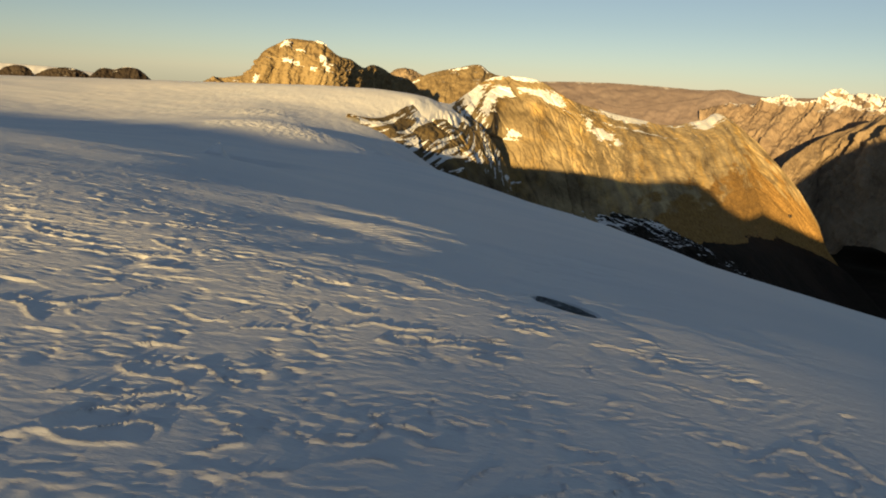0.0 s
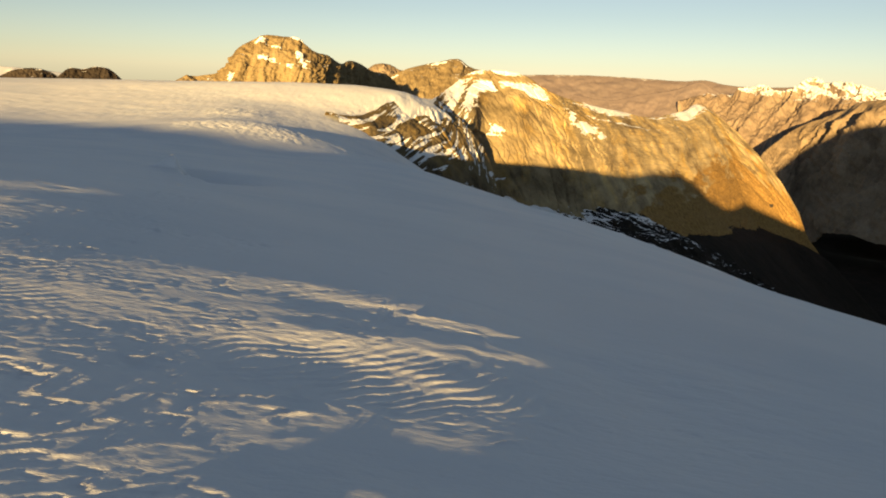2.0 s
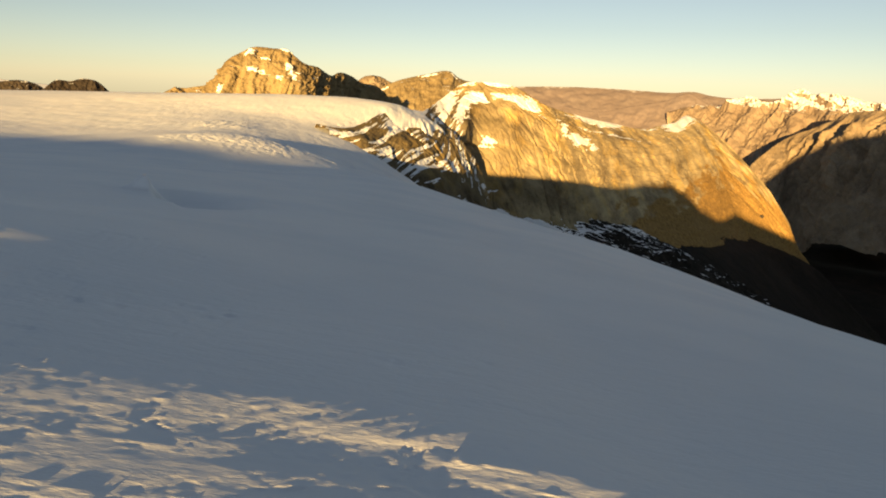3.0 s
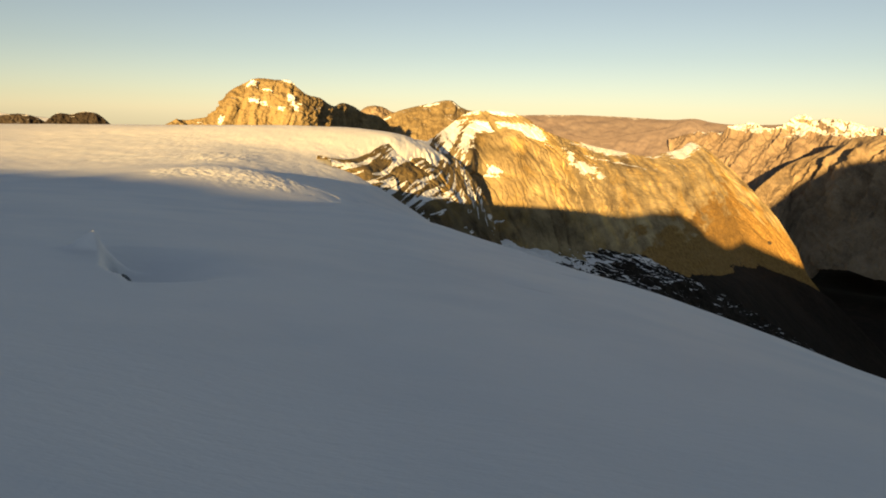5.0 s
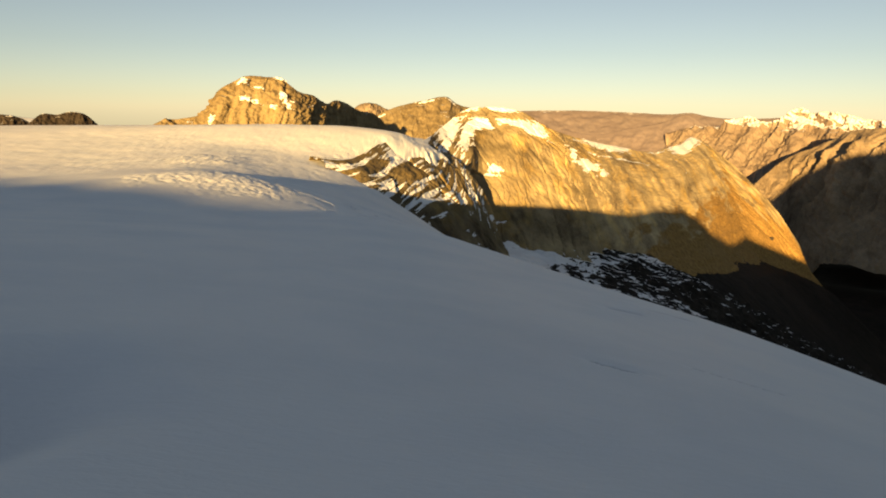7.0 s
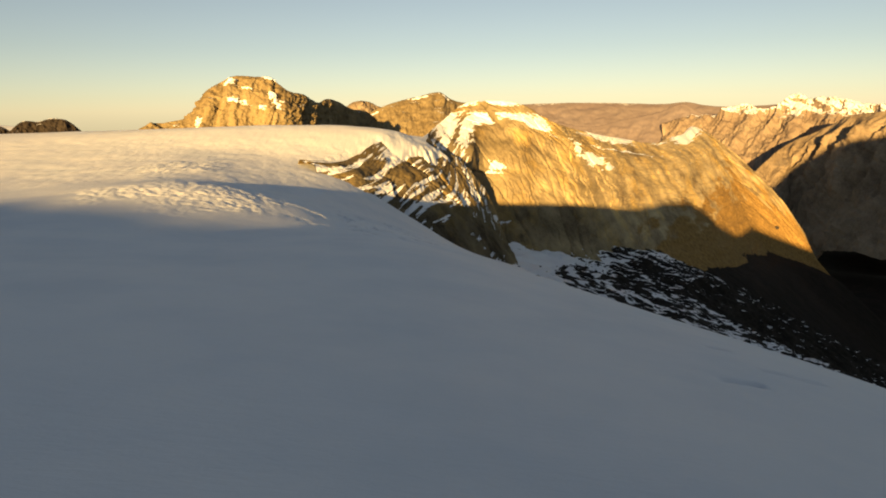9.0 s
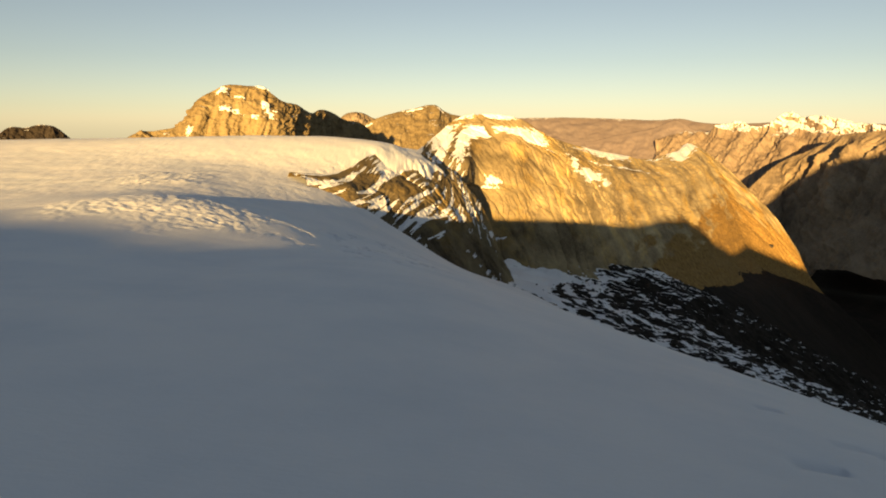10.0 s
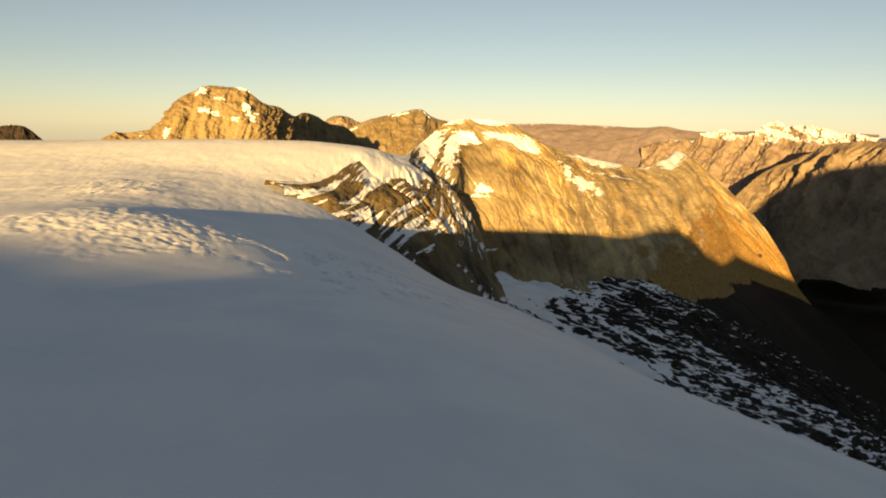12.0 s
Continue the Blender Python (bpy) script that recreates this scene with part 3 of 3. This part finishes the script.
    snow = snow - 1.2 * np.exp(-((uu - np.interp(vv, [0, 0.7, 0.95], [374, 381, 389])) / 3.0) ** 2)
    d = d + 0.9 * step(0.02, -0.22, snow) * step(560, 380, uu)
    q = p + n * (d * np.where(uu < 300, 0.12 + 0.88 * step(0.0, 0.5, vv), 1) * step(-0.06, 0.10, vv))[..., None]
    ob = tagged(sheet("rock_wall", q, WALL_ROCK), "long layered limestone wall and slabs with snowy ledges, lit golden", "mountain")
    grass = vv - np.interp(uu, [500, 650, 850, 1150, 1500, 1850], [3.5, 2.1, 1.78, 1.58, 1.38, 1.15]) + 0.5 * fbm(uu / 120, w / 40, 5, 171, 0.6)
    # slab colour darkened in place of shade and grazing sun, far half brightened
    tone_u = uu + 60 * fbm(uu / 90, w / 40, 4, 172)
    attribute(ob, "pale", np.interp(tone_u, [180, 320, 460, 640, 1300, 1700], [0.50, 0.72, 0.90, 1.32, 1.36, 1.05]) * (1 + 0.35 * fbm(ur / 30, w / 22, 5, 173, 0.6)))
    attribute(ob, "grass", step(-0.10, 0.12, grass))
    parts = (("snow_ledge", uu < 300, "white snow lying in lenses between rock slabs"), ("snow_ledge", (uu >= 300) & (uu < 480), "broad white snowfield on the wall's shoulder"),
             ("snow_ledge", (uu >= 480) & (uu < 960), "thin white snow on a ledge"), ("snow_ledge", uu >= 960, "white snow cap along the crest"))
    for name, where, label in parts:
        cutout(name, q + n * 0.30 + np.array([0, 0, 0.15]), np.where(where, snow, -1), SNOW, ob, label)
    return ob, q


wall, wall_pts = rock_wall()

PEAK = [(-560, 1400, -60), (-502, 1414, -18), (-459, 1418, -12), (-423, 1418, -2), (-403, 1414, 20), (-391, 1417, 39), (-366, 1429, 57), (-346, 1439, 69),
        (-308, 1458, 70), (-272, 1465, 65), (-251, 1474, 47), (-226, 1515, 38), (-202, 1585, 22), (-193, 1625, 29), (-175, 1720, 25), (-153, 1820, 8),
        (-122, 1910, 1), (-90, 2030, -35)]
pk = np.array(PEAK, float)
pf = pk * np.array([0.93, 1, 1]) + np.array([-20, -75, 0.0])
pf[:, 2] = -80
pm = pk * 0.55 + pf * 0.45
pm[:, 2] = pk[:, 2] * 0.75 + pf[:, 2] * 0.25
pb = pk + np.array([40, 160, 0.0])
pb[:, 2] = -90
peak, peak_pts = massif("rocky_peak", [pb, pk, pm, pf], 520, 220, PEAK_ROCK, 5.0, 7.0, "steep brown rocky peak with snow patches behind the glacier", "mountain", 131, [0.5, 1, 1.5, 2.4], 0.15, 0.1, cell=38.0, strata=(15.0, 2.5, 0.15))


def ridge(name, line, depth, drop, nu, nv, material, rough, gully, label, seed, cell, hold=0.25, lean=0.1):
    c = np.array(line, float)
    away = c[:, :2] / np.linalg.norm(c[:, :2], axis=1, keepdims=True)
    f, b = c.copy(), c.copy()
    f[:, :2] -= away * depth
    f[:, 2] -= drop
    b[:, :2] += away * depth * 0.6
    b[:, 2] -= drop
    return massif(name, [b, c, f], nu, nv, material, rough, gully, label, "mountain", seed, [0.3, 1, 2.5], hold, lean, cell=cell)


dome_ob, dome_pts = ridge("domed_mountain", [(-230, 2343, -70), (-185, 2343, -33), (-109, 2327, 8), (-53, 2329, 27), (22, 2350, 44), (99, 2378, 56), (130, 2396, 36), (179, 2443, 24), (249, 2488, -3), (330, 2500, -40)],
      260, 150, 320, 120, PEAK_ROCK, 6, 7, "brown domed mountain beyond the rocky peak", 151, 60)
ridge("snowy_summit", [(-420, 3580, -40), (-339, 3584, 1), (-296, 3588, 37), (-238, 3592, 47), (-195, 3595, 37), (-136, 3597, 7), (-40, 3600, -40)],
      300, 160, 160, 80, FAR_ROCK, 14, 18, "small far snowy summit between nearer peaks", 161, 60)
range_ob, range_pts = ridge("snowy_range", [(1380, 3760, -90), (1498, 3709, -49), (1604, 3664, -51), (1677, 3631, -13), (1750, 3597, 8), (1803, 3515, -19), (1870, 3479, 1), (1939, 3464, 46), (1979, 3418, 27),
                      (2017, 3338, 35), (2052, 3257, 20), (2084, 3177, 6), (2128, 3088, -6), (2250, 2800, -20), (2400, 2500, -20)],
      600, 380, 560, 200, SNOWY_ROCK, 22, 26, "far brown mountain range with fresh snow on its summits", 171, 180, hold=0.08, lean=0.6)
ribs_ob, ribs_pts = ridge("ribbed_mountain", [(1260, 2712, -434), (1313, 2698, -335), (1406, 2785, -263), (1508, 2867, -209), (1644, 2951, -155), (1716, 2928, -122), (1752, 2880, -89), (1770, 2795, -50), (1783, 2734, -38), (1812, 2626, -29), (1920, 2340, -14), (2040, 2040, -14)],
      480, 480, 600, 260, FAR_ROCK, 22, 44, "dark ribbed mountainside on the far side of the valley", 181, 190, lean=0.75)
ridge("hazy_hills", [(869, 4109, -83), (1065, 4063, -110), (1250, 4010, -70), (1428, 3950, -31), (1564, 3952, 14), (1628, 3871, -31), (1724, 3720, -50), (1800, 3600, -80)],
      500, 260, 260, 110, HILL, 6, 6, "hazy brown hills in the distance", 191, 130)
ridge("horizon_range", [(-600, 4600, 0), (200, 4590, 10), (581, 4563, 19), (801, 4530, 29), (1088, 4469, 33), (1364, 4393, 26), (1626, 4303, 20), (1704, 4273, 29), (1813, 4228, 8), (2300, 4000, 10), (2700, 3700, 0)],
      700, 260, 420, 90, HILL, 9, 9, "hazy low range along the horizon", 201, 160)
ridge("skyline_rock", [(-850, 1350, -40), (-808, 1381, -13), (-784, 1395, -10), (-764, 1406, -14), (-748, 1412, -24)],
      40, 40, 120, 60, DARK_ROCK, 3, 3, "dark low rocks on the snowy skyline", 211, 20)
ridge("skyline_rock", [(-742, 1398, -26), (-725, 1426, -7), (-708, 1435, -9), (-685, 1446, -3), (-667, 1454, -6), (-640, 1464, -30)],
      40, 40, 120, 60, DARK_ROCK, 3, 3, "dark low rocks on the snowy skyline", 221, 20)

ridge("skyline_rock", [(-905, 1340, -40), (-885, 1350, -16), (-862, 1356, -9), (-845, 1362, -13), (-832, 1366, -30)],
      40, 40, 120, 60, DARK_ROCK, 3, 3, "dark low rocks on the snowy skyline", 226, 20)
ridge("far_snowfield", [(-1500, 1500, -10), (-1150, 1560, -9), (-900, 1590, -14), (-800, 1600, -24), (-650, 1610, -45), (-570, 1610, -60)],
      300, 60, 160, 60, SNOW, 3, 2, "pale snowfield behind the skyline rocks", 227, 80)

# scree terrace below the glacier's edge, then the drop into the valley
inner = [(70, 180, -75), (75, 280, -80), (85, 380, -105), (85, 480, -122), (60, 580, -122), (40, 680, -122), (40, 745, -125), (100, 812, -136), (195, 880, -150), (300, 985, -180)]
rim = [(330, 420, -225), (350, 500, -226), (362, 580, -224), (362, 640, -224), (352, 710, -228), (330, 780, -222), (300, 815, -208), (300, 850, -198), (340, 905, -204), (430, 1000, -238)]
deep = [(700, 300, -560), (700, 450, -560), (720, 600, -560), (740, 700, -560), (760, 800, -560), (760, 900, -550), (740, 950, -520), (740, 1000, -500), (760, 1060, -470), (820, 1150, -450)]
terrace, terrace_pts = massif("scree_terrace", [inner, rim, deep], 420, 300, MORAINE, 4.0, 3.0, "scree terrace coloured dark for its shade, with patches of snow below the glacier", "scree", 231, [0, 1, 1.6], kind="structure", cell=30.0)
tv, tu = np.meshgrid(np.linspace(0, 1.6, 300), np.linspace(0, 1, 420), indexing="ij")
fans = fbm(tu * 62 + 6 * tv, tv * 2.2, 4, 235, 0.6) * 2.2 - 0.55
lying = np.interp(tv, [0, 0.12, 0.35, 0.65, 1.0, 1.6], [0.75, 0.62, 0.15, -0.45, -1.1, -1.6]) + 1.3 * fbm(tu * 6, tv * 5, 4, 236)
attribute(terrace, "lying", np.maximum(lying, step(0.60, 0.72, tu) * step(0.85, 0.35, tv) * fans))

gx, gy = stations((-4900, 4901, 70)), stations((-4900, 4901, 70))
px, py = np.meshgrid(gx, gy)
far = foot + np.array([260, -330, -330.0])
far[:, 2] = np.minimum(far[:, 2], -520)
# its near-black colour also stands in for the shade below the wall
massif("valley_slope", np.array([foot + np.array([0, 0, -14.0]), foot + np.array([40, -55, -45.0]), far])[:, 8:], 420, 160, VALLEY, 1.2, 0.5, "wooded slope falling from the rock wall into the valley, shade in its colour", "slope", 261, [0, 0.35, 1],
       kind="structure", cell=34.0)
pz = -620 + 60 * fbm(px / 600, py / 600, 4, 241)
pz = np.where(py < 200, np.minimum(-120, pz + 300 * step(-200, -1500, py)), pz)
tagged(sheet("ground", np.dstack([px, py, pz]), VALLEY), "valley floor with the evening shade put into its dark colour", "ground", kind="structure")

# the mountain behind the camera, whose crest throws the evening shadow
lateral = np.linspace(-1500, 1500, 450)
R = 450.0
bx, by = -math.sin(radians(SUN_BEARING)) * R + lateral * math.cos(radians(SUN_BEARING)), -math.cos(radians(SUN_BEARING)) * R - lateral * math.sin(radians(SUN_BEARING))
top = 5.7 - 0.0613 * bx - 0.1123 * by
top = top + np.interp(lateral, [-420, -355, -309, -260, -235, -205, -190, -172, -150, -120, -22, -2, 10, 34, 78, 131, 164, 199, 247, 290, 335, 380, 545, 556, 575, 640, 670, 720, 820, 946, 1060, 1500],
                      [-3.0, -1.5, 0, 2.3, 3.6, 4.0, 3.2, 1.6, -0.5, -2.4, -2.7, -2.9, -4.8, -2.5, 4, 6, -11, -36, -57, -60, -47, -62, -112, -106, -60, 0, 60, 98, 180, 260, 280, 310]) + 2.0 * fbm(lateral / 45, lateral * 0, 4, 251)
away = np.array([-math.sin(radians(SUN_BEARING)), -math.cos(radians(SUN_BEARING))])
bc = np.stack([bx, by, top], 1)
bf, bb = bc.copy(), bc.copy()
bf[:, :2] -= away * 250
bf[:, 2] = -800
bb[:, :2] += away * 300
bb[:, 2] = -800
pts = np.concatenate([bb[None] * (1 - t) + bc[None] * t for t in np.linspace(0, 1, 12)[:, None, None]] + [bc[None] * (1 - t) + bf[None] * t for t in np.linspace(0, 1, 12)[1:, None, None]])
tagged(sheet("sunset_ridge", pts, FAR_ROCK), "rocky ridge behind that throws the long evening shadow", "mountain", kind="structure")


# ---- snow lying on the rocks ----
for places, q, thing, thick in (([(-344, 1422, 61, 15, 7, 0), (-278, 1462, 67, 12, 4, 0), (-328, 1405, 27, 24, 5, 0.2), (-262, 1433, 28, 14, 9, 0.3), (-392, 1367, -13, 7, 8, 0),
                                  (-285, 1411, 14, 7, 4, 0), (-318, 1432, 44, 10, 3, 0.2)], peak_pts, peak, 1.6),
                                ([(1677, 3625, -20, 40, 12, 0), (1750, 3590, -5, 50, 16, 0), (1870, 3470, -10, 40, 14, 0), (1939, 3455, 30, 55, 24, 0), (2000, 3370, 10, 60, 20, 0),
                                  (2060, 3230, 5, 60, 16, 0), (2110, 3100, -15, 60, 12, 0)], range_pts, range_ob, 4.0),
                                ([(30, 2345, 36, 40, 7, 0.1), (110, 2372, 40, 22, 6, 0.2), (-120, 2310, -14, 26, 6, 0)], dome_pts, dome_ob, 1.5),
                                ([(165, 842, -146, 6, 22, 0), (180, 850, -152, 4, 30, 0), (205, 868, -158, 5, 26, 0), (232, 880, -166, 3, 40, 0), (250, 905, -170, 3, 34, 0),
                                  (215, 850, -166, 4, 30, 0), (150, 812, -150, 6, 26, 0), (175, 815, -160, 5, 40, 0)], terrace_pts, terrace, 0.9)):
    for name, pts, mat in drape(q, places, SNOW, "snow_patch", thick, 301):
        ob = under(sheet(name, pts, mat), thing)
        ob["label"] = "white snow patch lying on a ledge"

# ---- crevasse ice and boulders ----
glacier_ob = bpy.data.objects["glacier"]
for cx, cy, half, bearing, zc, tall in ((6.25, 30.5, 1.75, -40, 0.08, 1.5), (-36.0, 117.1, 5.0, -62, 1.5, 1.5)):
    a, h = np.meshgrid(np.linspace(-half, half, 60), np.linspace(0, 1, 16))
    c, s = math.cos(radians(bearing)), math.sin(radians(bearing))
    arch = np.sqrt(np.maximum(1 - (a / half) ** 2, 0))
    bulge = 0.12 * fbm(a * 1.3, h * 2, 4, 401) + 0.50 * arch - 0.30
    rim = np.array([glacier_base(np.array([cx + t * c]), np.array([cy + t * s]))[0, 0] for t in a[0]])[None]
    top_edge = rim - zc - 0.06 * np.abs(fbm(a * 2.2, a * 0, 3, 403))
    pts = np.dstack([cx + a * c - bulge * s - 0.10 * s * (h - 0.5), cy + a * s + bulge * c + 0.10 * c * (h - 0.5), top_edge - (1 - h) * tall * (0.2 + arch)])
    ob = under(sheet("crevasse_wall", pts, ICE), glacier_ob)
    ob["label"] = "grey dirty ice wall inside a crevasse"


def boulder(seed):
    bm = bmesh.new()
    bmesh.ops.create_icosphere(bm, subdivisions=3, radius=1.0)
    rnd = random.Random(seed)
    planes = [(Vector((rnd.uniform(-1, 1), rnd.uniform(-1, 1), rnd.uniform(-0.6, 1))).normalized(), rnd.uniform(0.45, 0.8)) for k in range(9)]
    for v in bm.verts:
        for n, d in planes:
            over = v.co.dot(n) - d
            if over > 0:
                v.co -= n * over
        v.co *= 1 + 0.10 * noise.noise(v.co * 2.5 + Vector((seed, 0, 0)))
        v.co.z *= 0.62
    me = bpy.data.meshes.new("boulder")
    bm.to_mesh(me)
    bm.free()
    me.materials.append(BOULDER_ROCK)
    ob = new("boulder", me)
    return tagged(ob, "dark angular boulder on the snowy scree", "boulder", "boulders on the scree")


rnd = random.Random(5)
first = [boulder(k) for k in range(5)]
used = set()
for k in range(110):
    iv, iu = rnd.randint(int(terrace_pts.shape[0] * 0.05), int(terrace_pts.shape[0] * 0.62)), rnd.randint(30, terrace_pts.shape[1] - 60)
    size = rnd.choice((1.2, 1.6, 2.0, 2.6, 3.4, 5.0))
    x, y, z = terrace_pts[iv, iu]
    m = pose(x, y, z + size * 0.12, rnd.uniform(-12, 12), rnd.uniform(-12, 12), rnd.uniform(0, 360))
    src = first[k % 5]
    ob = src if (k % 5) not in used else copy_thing(src, m)
    used.add(k % 5)
    ob.matrix_basis = m @ Matrix.Diagonal((size * rnd.uniform(0.9, 1.6), size, size * rnd.uniform(0.7, 1.1), 1))

# dark outcrop on the lit end of the wall
outcrop = boulder(11)
tagged(outcrop, "dark rock outcrop on the sunlit grassy spur", "rock")
iv, iu = np.unravel_index(np.argmin(((wall_pts - np.array([905, 1735, -300])) ** 2).sum(-1)), wall_pts.shape[:2])
x, y, z = wall_pts[iv, iu]
outcrop.matrix_basis = pose(x, y, z, 0, 0, 30) @ Matrix.Diagonal((8, 8, 9, 1))
